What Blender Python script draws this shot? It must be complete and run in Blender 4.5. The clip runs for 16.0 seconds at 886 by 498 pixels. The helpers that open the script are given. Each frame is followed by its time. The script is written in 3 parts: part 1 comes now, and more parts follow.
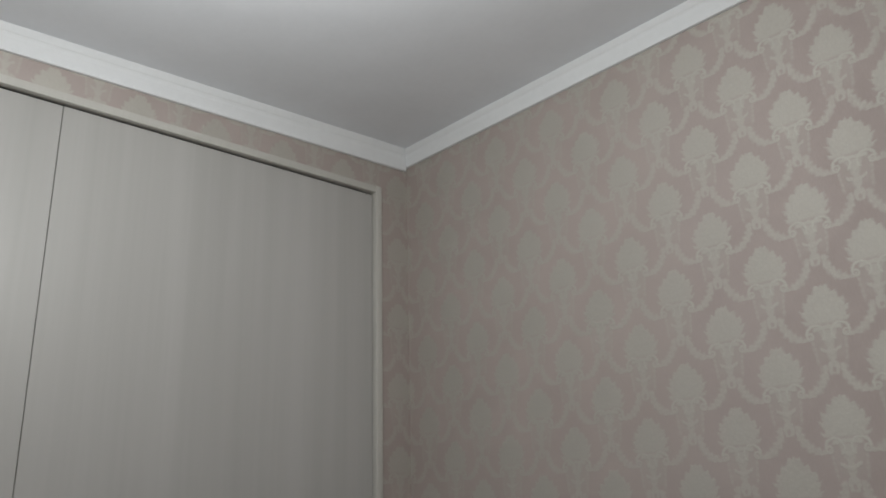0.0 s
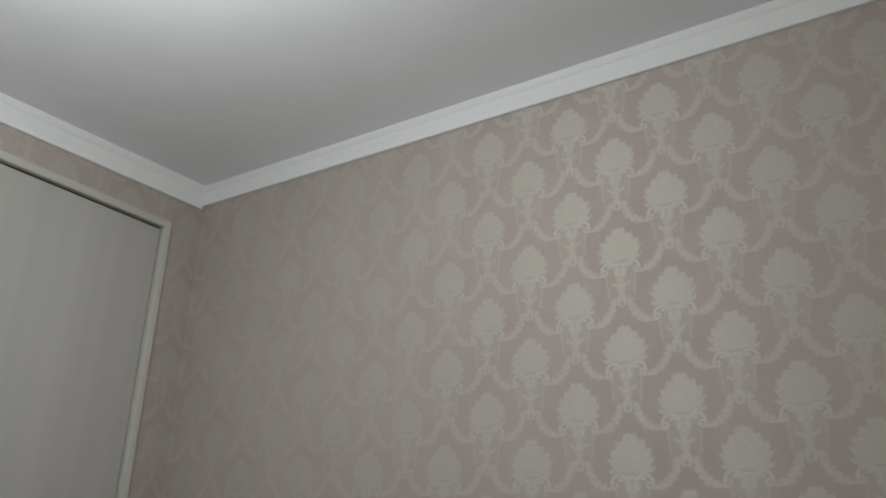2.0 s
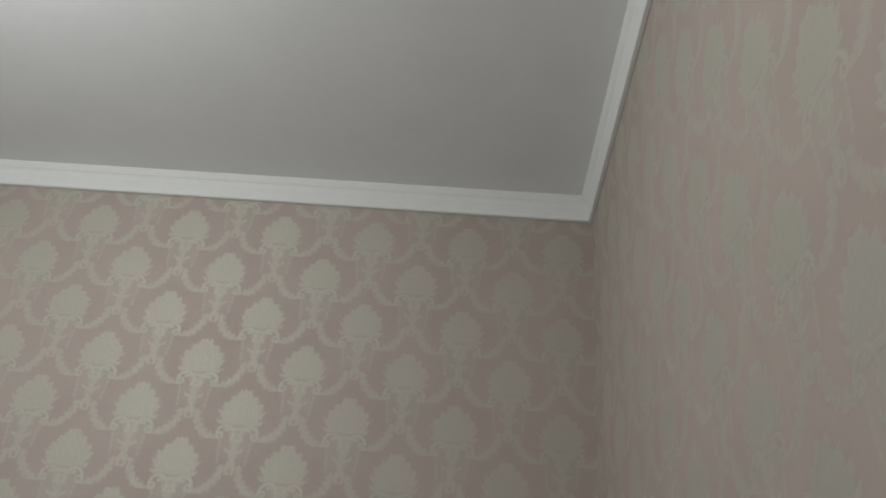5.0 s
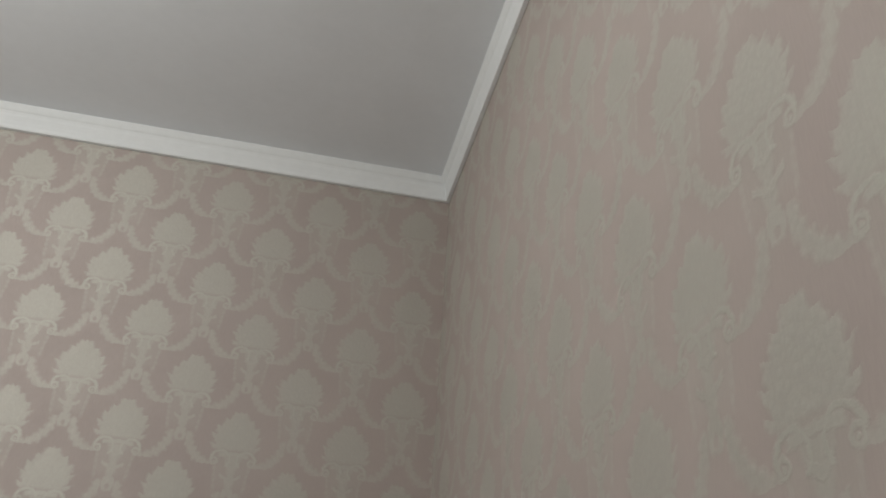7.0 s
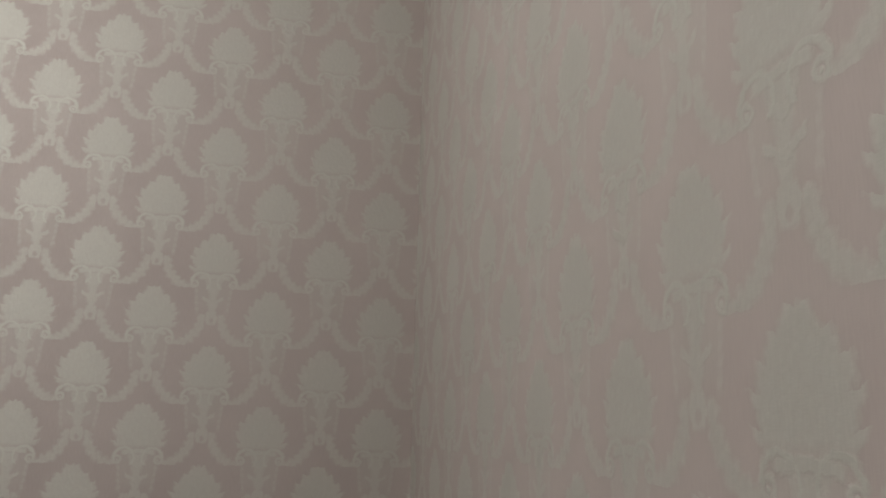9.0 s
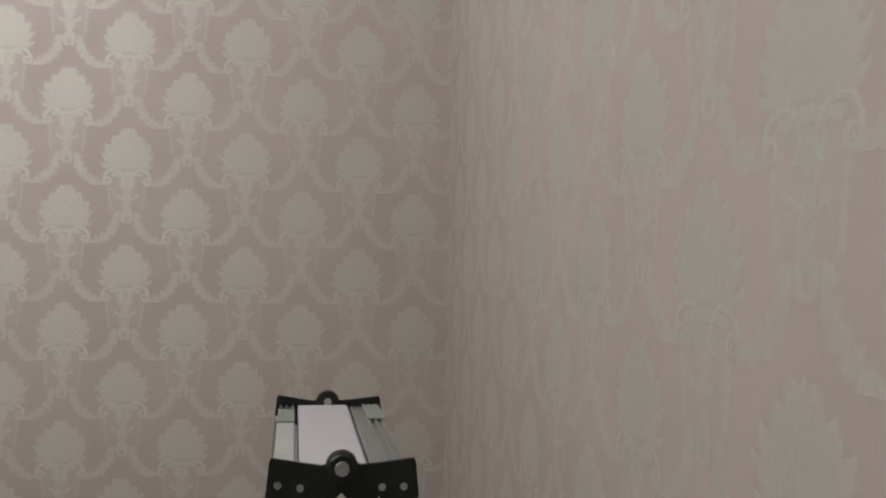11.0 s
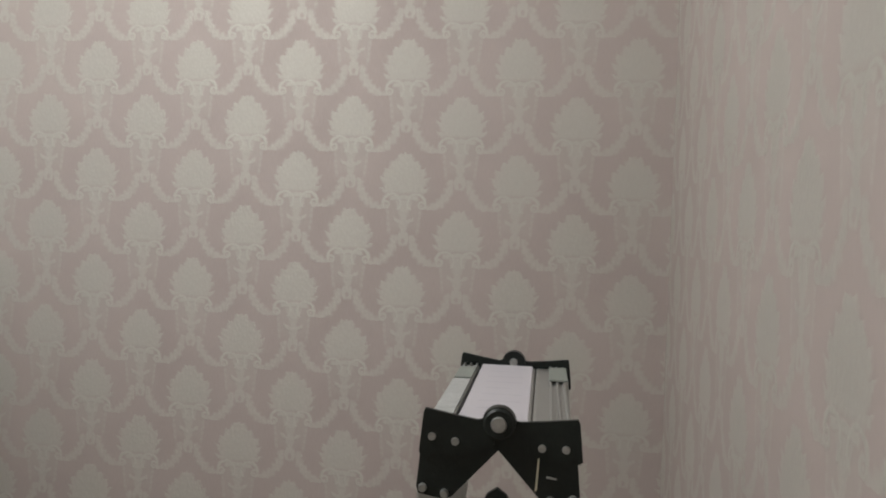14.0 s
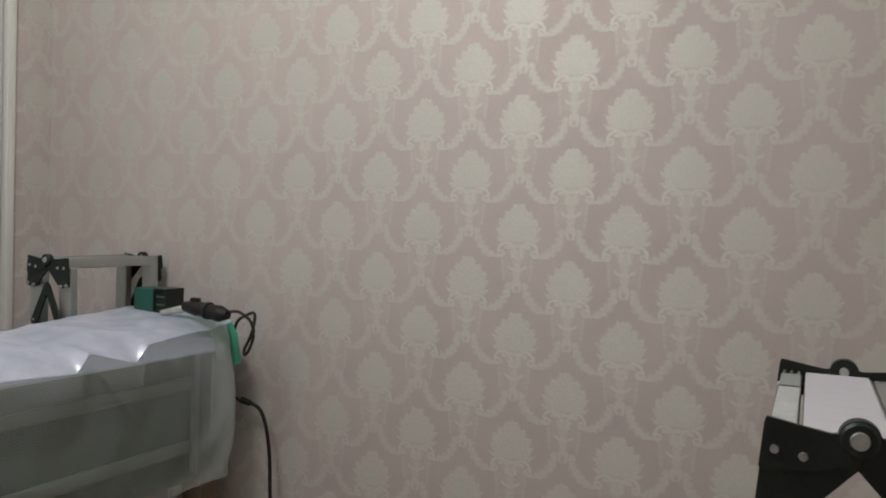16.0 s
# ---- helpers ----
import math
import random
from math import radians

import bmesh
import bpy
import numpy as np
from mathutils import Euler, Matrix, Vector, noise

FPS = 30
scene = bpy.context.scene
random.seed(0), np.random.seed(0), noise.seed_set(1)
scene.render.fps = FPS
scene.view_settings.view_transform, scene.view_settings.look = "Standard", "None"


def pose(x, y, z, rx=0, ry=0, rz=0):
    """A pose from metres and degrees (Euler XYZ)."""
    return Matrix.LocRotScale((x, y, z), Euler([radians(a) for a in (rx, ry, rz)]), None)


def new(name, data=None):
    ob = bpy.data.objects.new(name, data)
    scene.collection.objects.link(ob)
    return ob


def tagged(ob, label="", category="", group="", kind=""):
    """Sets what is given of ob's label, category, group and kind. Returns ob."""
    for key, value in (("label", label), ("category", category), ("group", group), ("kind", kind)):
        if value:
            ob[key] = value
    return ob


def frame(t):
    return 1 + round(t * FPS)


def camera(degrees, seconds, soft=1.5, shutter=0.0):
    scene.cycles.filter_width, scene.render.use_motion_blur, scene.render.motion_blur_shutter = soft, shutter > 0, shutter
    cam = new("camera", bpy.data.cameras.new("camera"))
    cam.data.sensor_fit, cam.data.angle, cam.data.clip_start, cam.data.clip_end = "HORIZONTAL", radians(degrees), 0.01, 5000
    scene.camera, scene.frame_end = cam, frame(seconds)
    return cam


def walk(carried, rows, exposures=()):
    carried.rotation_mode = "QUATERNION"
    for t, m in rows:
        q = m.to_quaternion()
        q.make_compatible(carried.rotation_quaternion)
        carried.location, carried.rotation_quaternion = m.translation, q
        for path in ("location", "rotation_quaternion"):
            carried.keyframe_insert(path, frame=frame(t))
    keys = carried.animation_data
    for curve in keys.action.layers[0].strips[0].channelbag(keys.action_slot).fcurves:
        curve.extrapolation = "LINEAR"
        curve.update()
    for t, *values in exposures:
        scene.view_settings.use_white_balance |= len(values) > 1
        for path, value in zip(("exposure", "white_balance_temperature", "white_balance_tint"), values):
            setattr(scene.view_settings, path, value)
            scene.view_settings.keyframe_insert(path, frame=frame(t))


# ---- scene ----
# ---------------------------------------------------------------- camera
cam = camera(57.34, 16.0, soft=1.9)
CROWN = 2.627      # underside of the cornice above the floor
CEIL = 2.70
WEST = -2.707      # face of the west wall; the north wall is y = 0, the east wall x = 0
SOUTH = -3.25


def stand(x, y, z, yaw, pitch, lean):
    return pose(x, y, z + CROWN, 90 + pitch, 0, yaw) @ pose(0, 0, 0, 0, 0, lean)


PATH = [
    # t, x, y, z from the cornice, yaw, pitch, lean
    (0.0, -0.354, -1.979, -1.350, 47.30, 18.04, -1.71),
    (0.5, -0.344, -1.941, -1.374, 44.40, 19.48, -0.52),
    (1.0, -0.333, -1.939, -1.344, 41.50, 19.89, 0.15),
    (1.5, -0.333, -1.923, -1.369, 37.49, 21.92, 0.91),
    (2.0, -0.292, -1.884, -1.292, 34.06, 21.47, 1.65),
    (2.5, -0.260, -1.869, -1.305, 30.37, 23.25, 1.29),
    (3.0, -0.280, -1.872, -1.268, 26.70, 23.79, 1.22),
    (3.5, -0.210, -1.889, -1.268, 23.08, 25.27, 4.44),
    (4.0, -0.317, -1.910, -1.303, 13.00, 29.24, 3.98),
    (4.6, -0.310, -1.913, -1.325, 6.05, 32.21, 4.50),
    (7.0, -0.360, -1.970, -1.366, -10.08, 31.09, 3.75),
    (7.5, -0.335, -1.956, -1.356, -12.33, 26.23, 1.79),
    (8.0, -0.319, -1.941, -1.362, -12.18, 21.39, 1.81),
    (8.5, -0.332, -1.947, -1.377, -12.39, 16.65, 0.54),
    (9.0, -0.333, -1.950, -1.412, -11.56, 12.21, 1.30),
    (9.5, -0.321, -1.943, -1.435, -10.93, 10.27, 1.38),
    (10.0, -0.312, -1.942, -1.456, -10.09, 8.66, 1.32),
    (10.2, -0.312, -1.943, -1.472, -9.72, 6.15, 0.95),
    (12.4, -0.237, -1.925, -1.545, -3.89, -1.70, 3.00),
    (13.0, -0.229, -1.903, -1.545, 0.40, -1.59, 2.51),
    (13.5, -0.212, -1.918, -1.537, 4.77, -2.18, 2.00),
    (14.0, -0.209, -1.878, -1.556, 9.29, -1.44, 1.86),
    (14.5, -0.226, -1.862, -1.561, 14.17, -1.76, 2.40),
    (15.0, -0.247, -1.851, -1.567, 18.03, -1.31, 2.34),
    (15.5, -0.268, -1.843, -1.576, 22.75, -1.47, 2.15),
    (16.0, -0.286, -1.854, -1.575, 26.61, -1.59, 1.71),
]
walk(cam, [(r[0], stand(*r[1:])) for r in PATH],
     exposures=[(0.0, -0.33, 6330, 9), (2.0, -0.35, 6330, 7), (4.6, -0.36, 6500, 6), (7.0, -0.13, 6600, 8), (8.5, 0.05, 6600, 9), (10.2, 0.30, 6550, 10), (12.4, 0.64, 6500, 10), (16.0, 0.61, 6420, 9)])

# ---------------------------------------------------------------- light
world = bpy.data.worlds.new("world")
scene.world = world
world.use_nodes = True
world.node_tree.nodes["Background"].inputs["Color"].default_value = (0.8, 0.86, 1.0, 1)
world.node_tree.nodes["Background"].inputs["Strength"].default_value = 0.02

LAMP_AT = (-1.44, -1.45, CEIL - 0.45)
lamp_data = bpy.data.lights.new("bulb", "POINT")
lamp_data.energy = 43
lamp_data.shadow_soft_size = 0.25
lamp_data.color = (1.0, 0.992, 0.962)
new("bulb", lamp_data).location = LAMP_AT


# ---------------------------------------------------------------- shader arithmetic
class Val:
    """A number inside a node tree, to write shader arithmetic as formulas."""

    def __init__(self, tree, socket):
        self.tree, self.socket = tree, socket

    def op(self, kind, *others, clamp=False):
        node = self.tree.nodes.new("ShaderNodeMath")
        node.operation, node.use_clamp = kind, clamp
        for slot, v in zip(node.inputs, (self, *others)):
            if isinstance(v, Val):
                self.tree.links.new(v.socket, slot)
            else:
                slot.default_value = v
        return Val(self.tree, node.outputs[0])

    def const(self, v):
        node = self.tree.nodes.new("ShaderNodeValue")
        node.outputs[0].default_value = v
        return Val(self.tree, node.outputs[0])

    def __add__(self, o): return self.op("ADD", o)
    def __radd__(self, o): return self.op("ADD", o)
    def __sub__(self, o): return self.op("SUBTRACT", o)
    def __rsub__(self, o): return self.const(o).op("SUBTRACT", self)
    def __mul__(self, o): return self.op("MULTIPLY", o)
    def __rmul__(self, o): return self.op("MULTIPLY", o)
    def __truediv__(self, o): return self.op("DIVIDE", o)
    def abs(self): return self.op("ABSOLUTE")
    def sqrt(self): return self.op("SQRT")
    def sin(self): return self.op("SINE")
    def max(self, o): return self.op("MAXIMUM", o)
    def min(self, o): return self.op("MINIMUM", o)
    def above(self, edge, soft): return ((self - edge) / soft + 0.5).op("ADD", 0.0, clamp=True)
    def below(self, edge, soft): return ((edge - self) / soft + 0.5).op("ADD", 0.0, clamp=True)


def length(a, b):
    return (a * a + b * b).sqrt()


def material(name):
    m = bpy.data.materials.new(name)
    m.use_nodes = True
    t = m.node_tree
    return m, t, t.nodes["Principled BSDF"]


def link(t, a, b):
    t.links.new(a.socket if isinstance(a, Val) else a, b)


def mix(t, fac, a, b):
    n = t.nodes.new("ShaderNodeMix")
    n.data_type = "RGBA"
    link(t, fac, n.inputs["Factor"]) if not isinstance(fac, float) else None
    for slot, v in ((n.inputs[6], a), (n.inputs[7], b)):
        if isinstance(v, tuple):
            slot.default_value = (*v, 1)
        else:
            t.links.new(v, slot)
    return n.outputs[2]


def grain(t, scale, stretch=(1, 1, 1), detail=4.0, rough=0.55):
    co = t.nodes.new("ShaderNodeTexCoord")
    mp = t.nodes.new("ShaderNodeMapping")
    mp.inputs["Scale"].default_value = stretch
    t.links.new(co.outputs["Object"], mp.inputs["Vector"])
    n = t.nodes.new("ShaderNodeTexNoise")
    n.inputs["Scale"].default_value, n.inputs["Detail"].default_value, n.inputs["Roughness"].default_value = scale, detail, rough
    t.links.new(mp.outputs["Vector"], n.inputs["Vector"])
    return Val(t, n.outputs["Fac"])


def bump(t, bsdf, height, strength, distance):
    b = t.nodes.new("ShaderNodeBump")
    b.inputs["Strength"].default_value, b.inputs["Distance"].default_value = strength, distance
    link(t, height, b.inputs["Height"])
    t.links.new(b.outputs["Normal"], bsdf.inputs["Normal"])


def plain(name, colour, rough, metal=0.0, vary=0.12, scale=30, bumpy=0.15, spec=0.5, stretch=(1, 1, 1)):
    """A plain surface with grain at two scales."""
    m, t, b = material(name)
    n1, n2 = grain(t, scale, stretch), grain(t, scale * 7, stretch)
    lo = tuple(c * (1 - vary) for c in colour)
    hi = tuple(min(1, c * (1 + vary)) for c in colour)
    f = (n1 * 0.65 + n2 * 0.35).above(0.5, 0.45)
    t.links.new(mix(t, f, lo, hi), b.inputs["Base Color"])
    link(t, n1 * 0.2 + (rough - 0.1), b.inputs["Roughness"])
    b.inputs["Metallic"].default_value = metal
    b.inputs["Specular IOR Level"].default_value = spec
    bump(t, b, n2, bumpy, 0.001)
    return m


# ---------------------------------------------------------------- materials
REPEAT_X, REPEAT_Z = 0.265, 0.2673   # the damask's repeat, with a half drop


def damask(x, z, clump):
    """The figure of the paper round the foot of one bouquet (0, 0): leaves above, scrolls, candlestick, tassels and garlands below.
    Units of the repeat; clump runs from 0 in the middle of a leaflet to 1 between leaflets."""
    ax = x.abs()
    up = z.max(0.0)
    # bouquet: stepped leaf tips along its sides, two leaves drooping at its foot
    tip = (z * 11.0 - ax * 4.0).op("FRACT")
    half = (z * 1.3 + 0.150).min(z * 0.06 + 0.196).min((1.0 - (up / 0.400).op("POWER", 2.1)) * 0.258)
    half = half + tip * 0.050 - 0.014 - clump * 0.018
    fan = (half - ax).above(0.0, 0.030) * z.above(0.012, 0.022)
    fan = fan * (1.0 - clump * clump * 0.13) * (1.0 - z.below(0.034, 0.022) * 0.45)
    # two scrolls that spring from the stem, arch outwards and curl in at their ends, and the bouquet's foot between them
    arch = (length(ax - 0.112, (z + 0.062) * 1.0) - 0.080).abs()
    horn = arch.below(0.0135, 0.016) * z.above(-0.075, 0.03).max(ax.below(0.07, 0.02) * z.above(-0.125, 0.02))
    curl = (length(ax - 0.163, z + 0.078) - 0.027).abs()
    bulb = curl.below(0.011, 0.014).max(length(ax - 0.161, z + 0.083).below(0.011, 0.010))
    foot = (z + 0.008 + ax * 0.10).abs().below(0.021, 0.016) * ax.below(0.132, 0.03)
    vase = (0.098 + z * 0.32 - ax).above(0.0, 0.03) * z.below(-0.03, 0.02) * z.above(-0.20, 0.03)
    # candlestick with three tiers of leaves
    w = (z * 44.0).sin() * 0.009 + 0.044 + z * 0.03
    stem = (w - ax).above(0.0, 0.026) * z.below(-0.03, 0.02) * z.above(-0.36, 0.02)
    cup = (z + 0.135 - ax * 0.75).abs().below(0.020, 0.014) * ax.below(0.066, 0.02)
    cross = (z + 0.250 - ax * 0.55).abs().below(0.018, 0.014) * ax.below(0.095, 0.02)
    tulip = (0.056 - (z + 0.375).abs() * 0.30 - ax).above(0.0, 0.014) * z.below(-0.315, 0.02) * z.above(-0.435, 0.02)
    knot = length(ax * 1.4, z + 0.398).below(0.024, 0.014)
    # beaded tassels that hang from the scrolls
    tas = (ax - 0.150 - (z + 0.1) * 0.10).abs().below(0.015, 0.014) * z.below(-0.085, 0.02) * z.above(-0.335, 0.04)
    tas = tas * ((z * 120.0).sin() * 0.2 + 0.8)
    # a faint shaded ground between the tassels
    wash = ax.below(0.145, 0.03) * z.below(-0.02, 0.03) * z.above(-0.30, 0.08)
    # garlands of bell flowers swinging out to the neighbours
    gx, gz = ax - 0.36, z + 0.335
    gr = length(gx, gz)
    ga = gz.op("ARCTAN2", gx)
    wide = (ga * 27.0).sin() * 0.008 + 0.042 - clump * 0.008
    gar = (wide - (gr - 0.288).abs()).above(0.0, 0.032) * ax.above(0.055, 0.02) * ax.below(0.345, 0.03) * z.below(-0.345, 0.02)
    gar = gar * (1.0 - clump * clump * 0.22)
    fig = (fan * 0.86).max(horn).max(bulb * 0.9).max(foot * 0.85).max(stem * 0.72).max(vase * 0.62).max(wash * 0.20).max(cup * 0.8).max(cross * 0.75).max(tulip * 0.75).max(tas * 0.52).max(gar * 0.80)
    line = horn.max(bulb).max(foot).max(cup).max(cross).max(gar * 0.6)
    return fig * (1.0 - knot * 0.8), line


def wallpaper(name="wallpaper"):
    m, t, b = material(name)
    co = t.nodes.new("ShaderNodeTexCoord")
    sep = t.nodes.new("ShaderNodeSeparateXYZ")
    t.links.new(co.outputs["Object"], sep.inputs[0])
    u, v = Val(t, sep.outputs[0]) / REPEAT_X, Val(t, sep.outputs[2]) / REPEAT_Z
    wob = grain(t, 120, detail=3.0)
    u = u + (wob - 0.5) * 0.034
    v = v + (grain(t, 105, (1, 1, 1.3), detail=3.0) - 0.5) * 0.034

    def cell(a, shift):
        return (a + (100.5 + shift)).op("FRACT") - 0.5

    vor = t.nodes.new("ShaderNodeTexVoronoi")
    vor.inputs["Scale"].default_value = 128
    flat = t.nodes.new("ShaderNodeMapping")
    flat.inputs["Scale"].default_value = (1, 0, 0.8)
    t.links.new(co.outputs["Object"], flat.inputs["Vector"])
    t.links.new(flat.outputs[0], vor.inputs["Vector"])
    clump = (Val(t, vor.outputs["Distance"]) * 1.35).op("ADD", 0.0, clamp=True)
    # each cell reaches half a repeat up and down; the garlands below it come from the upper neighbour too
    figs, lines = [], []
    for sx, sz in ((0.0, 0.0), (0.5, 0.5)):
        x = cell(u, sx)
        zc = (v + (100.615 + sz)).op("FRACT") - 0.615   # runs from -0.615 to 0.385
        f, l = damask(x, zc, clump)
        figs.append(f)
        lines.append(l)
    fig, line = figs[0].max(figs[1]), lines[0].max(lines[1])
    fibre = grain(t, 420, (1, 1, 0.12), detail=2.0)
    weave = grain(t, 900, (0.15, 1, 1), detail=1.0)
    cloud = grain(t, 5, detail=3.0)
    ground = mix(t, (cloud * 0.6 + fibre * 0.4).above(0.5, 0.4), (0.396, 0.338, 0.314), (0.450, 0.388, 0.362))
    leaf = mix(t, (fibre * 0.5 + weave * 0.5).above(0.5, 0.4), (0.490, 0.479, 0.432), (0.550, 0.539, 0.487))
    t.links.new(mix(t, fig.op("ADD", 0.0, clamp=True), ground, leaf), b.inputs["Base Color"])
    link(t, fig * -0.02 + 0.64 + fibre * 0.1, b.inputs["Roughness"])
    link(t, fig * 0.37 + 0.05, b.inputs["Metallic"])
    # the ribs of the paper run level, so that its sheen is drawn out upright
    tan = t.nodes.new("ShaderNodeTangent")
    tan.direction_type, tan.uv_map = "UV_MAP", "plan"
    t.links.new(tan.outputs[0], b.inputs["Tangent"])
    b.inputs["Anisotropic"].default_value, b.inputs["Anisotropic Rotation"].default_value = 0.62, 0.25
    b.inputs["Specular IOR Level"].default_value = 0.45
    bump(t, b, fig * 0.8 + line * 0.5 - clump * fig * 0.62 + fibre * 0.35 + weave * 0.12, 0.42, 0.0010)
    return m


PAPER = wallpaper()
WHITE_CEILING = plain("ceiling_paint", (0.785, 0.81, 0.845), 0.75, vary=0.03, scale=6, bumpy=0.1, spec=0.3)
CORNICE = plain("cornice_foam", (0.765, 0.785, 0.795), 0.6, vary=0.03, scale=40, bumpy=0.12, spec=0.35)
FLOORING = plain("laminate", (0.16, 0.11, 0.072), 0.45, vary=0.25, scale=9, stretch=(1, 8, 1))
DARK = plain("gap_shade", (0.012, 0.012, 0.011), 0.8)
ALUMINIUM = plain("aluminium", (0.46, 0.475, 0.465), 0.36, metal=0.9, vary=0.12, scale=18, stretch=(1, 12, 1))
BLACK_STEEL = plain("black_steel", (0.0095, 0.0135, 0.0115), 0.42, vary=0.5, scale=28, bumpy=0.45, spec=0.34)
GAP_LIGHT = plain("gap_light_cream", (0.52, 0.49, 0.36), 0.5)
RIVET = plain("zinc_rivet", (0.42, 0.43, 0.41), 0.4, metal=0.8, vary=0.25, scale=120)
PAPER_LABEL = plain("paper_label", (0.445, 0.425, 0.452), 0.5, vary=0.05, scale=22)
LABEL_INK = plain("label_ink", (0.422, 0.406, 0.436), 0.6, vary=0.05)
WORN_LABEL = plain("worn_label", (0.36, 0.37, 0.36), 0.45, vary=0.32, scale=70)
DULL_TAPE = plain("dull_tape", (0.21, 0.235, 0.21), 0.35, vary=0.2, scale=60)
PALE_TOP = plain("pale_top", (0.33, 0.34, 0.42), 0.5, vary=0.06)
OLD_WOOD = plain("wood", (0.105, 0.072, 0.046), 0.6, vary=0.3, scale=14, stretch=(6, 6, 1))
GREEN = plain("green_paint", (0.05, 0.30, 0.20), 0.45, vary=0.15)
DARK_GREEN = plain("dark_green_plastic", (0.012, 0.075, 0.058), 0.4, vary=0.15)
GREY_GREEN = plain("grey_green_panel", (0.046, 0.074, 0.050), 0.55, vary=0.15)
PALE_TRIM = plain("pale_trim", (0.125, 0.150, 0.120), 0.5, vary=0.1)
RUBBER = plain("rubber", (0.012, 0.011, 0.011), 0.55, vary=0.2, scale=60, spec=0.25)
BROWN_CAP = plain("brown_cap", (0.125, 0.108, 0.102), 0.45, vary=0.2)
FROST = plain("frosted_glass", (0.55, 0.55, 0.54), 0.3, vary=0.05)


def door_veneer():
    m, t, b = material("door_veneer")
    fine, wide = grain(t, 60, (1, 1, 0.02), detail=5), grain(t, 7, (1, 1, 0.03), detail=3)
    f = (fine * 0.22 + wide * 0.78).above(0.5, 0.32)
    t.links.new(mix(t, f, (0.400, 0.394, 0.374), (0.456, 0.450, 0.432)), b.inputs["Base Color"])
    link(t, fine * 0.15 + 0.32, b.inputs["Roughness"])
    bump(t, b, fine, 0.15, 0.0006)
    return m


VENEER = door_veneer()
CASING = plain("casing_lacquer", (0.52, 0.51, 0.47), 0.4, vary=0.05, scale=12, stretch=(8, 8, 1))


def film(name, colour, least, most, extra_milk, shine):
    """Clear polythene film, milky where it is creased, and more so where a vertex attribute raises it."""
    m, t, b = material(name)
    crease = grain(t, 16, (1, 1, 1), detail=3)
    out = t.nodes["Material Output"]
    milk = t.nodes.new("ShaderNodeBsdfDiffuse")
    milk.inputs["Color"].default_value = (*colour, 1)
    clear = t.nodes.new("ShaderNodeBsdfTransparent")
    clear.inputs["Color"].default_value = (0.94, 0.96, 0.95, 1)
    gloss = t.nodes.new("ShaderNodeBsdfGlossy")
    gloss.inputs["Roughness"].default_value = 0.25
    fold = t.nodes.new("ShaderNodeAttribute")
    fold.attribute_name = "extra_milk"
    one, two = t.nodes.new("ShaderNodeMixShader"), t.nodes.new("ShaderNodeMixShader")
    link(t, crease.above(0.5, 0.5) * (most - least) + least + Val(t, fold.outputs["Fac"]) * extra_milk, one.inputs[0])
    t.links.new(clear.outputs[0], one.inputs[1])
    t.links.new(milk.outputs[0], one.inputs[2])
    two.inputs[0].default_value = shine
    t.links.new(one.outputs[0], two.inputs[1])
    t.links.new(gloss.outputs[0], two.inputs[2])
    t.links.new(two.outputs[0], out.inputs["Surface"])
    t.nodes.remove(b)
    return m


FILM = film("polythene_skirt", (0.57, 0.63, 0.63), 0.14, 0.21, 0.32, 0.07)
# paler, milkier copy for the top: its lit upper side is put into the colour
FILM_TOP = film("polythene_bright_top", (0.60, 0.63, 0.75), 0.42, 0.58, 0.0, 0.18)


# ---------------------------------------------------------------- mesh helpers
def box(bm, x0, x1, y0, y1, z0, z1, bevel=0.0, m=None):
    c = Matrix.Translation(((x0 + x1) / 2, (y0 + y1) / 2, (z0 + z1) / 2)) @ Matrix.Diagonal((abs(x1 - x0), abs(y1 - y0), abs(z1 - z0), 1))
    made = bmesh.ops.create_cube(bm, size=1, matrix=c)["verts"]
    if bevel:
        edges = list({e for v in made for e in v.link_edges})
        out = bmesh.ops.bevel(bm, geom=edges, offset=bevel, segments=2, affect="EDGES", profile=0.6)
        made = list({v for f in out["faces"] for v in f.verts} | {v for v in made if v.is_valid})
        seen, todo = set(made), list(made)
        while todo:
            v = todo.pop()
            for e in v.link_edges:
                w = e.other_vert(v)
                if w not in seen:
                    seen.add(w)
                    todo.append(w)
        made = list(seen)
    if m:
        bmesh.ops.transform(bm, matrix=m, verts=made)
    return made


def rod(bm, a, b, r0, r1=None, seg=14, bevel=0.0):
    a, b = Vector(a), Vector(b)
    d = b - a
    m = Matrix.Translation((a + b) / 2) @ d.to_track_quat("Z", "Y").to_matrix().to_4x4()
    made = bmesh.ops.create_cone(bm, cap_ends=True, segments=seg, radius1=r0, radius2=r0 if r1 is None else r1, depth=d.length, matrix=m)["verts"]
    return made


def prism(bm, outline, y0, y1, m=None):
    """A plate: an outline in x and z, carried from y0 to y1."""
    a = [bm.verts.new((x, y0, z)) for x, z in outline]
    b = [bm.verts.new((x, y1, z)) for x, z in outline]
    bm.faces.new(a), bm.faces.new(b[::-1])
    n = len(outline)
    for i in range(n):
        bm.faces.new((a[i], b[i], b[(i + 1) % n], a[(i + 1) % n]))
    if m:
        bmesh.ops.transform(bm, matrix=m, verts=a + b)
    return a + b


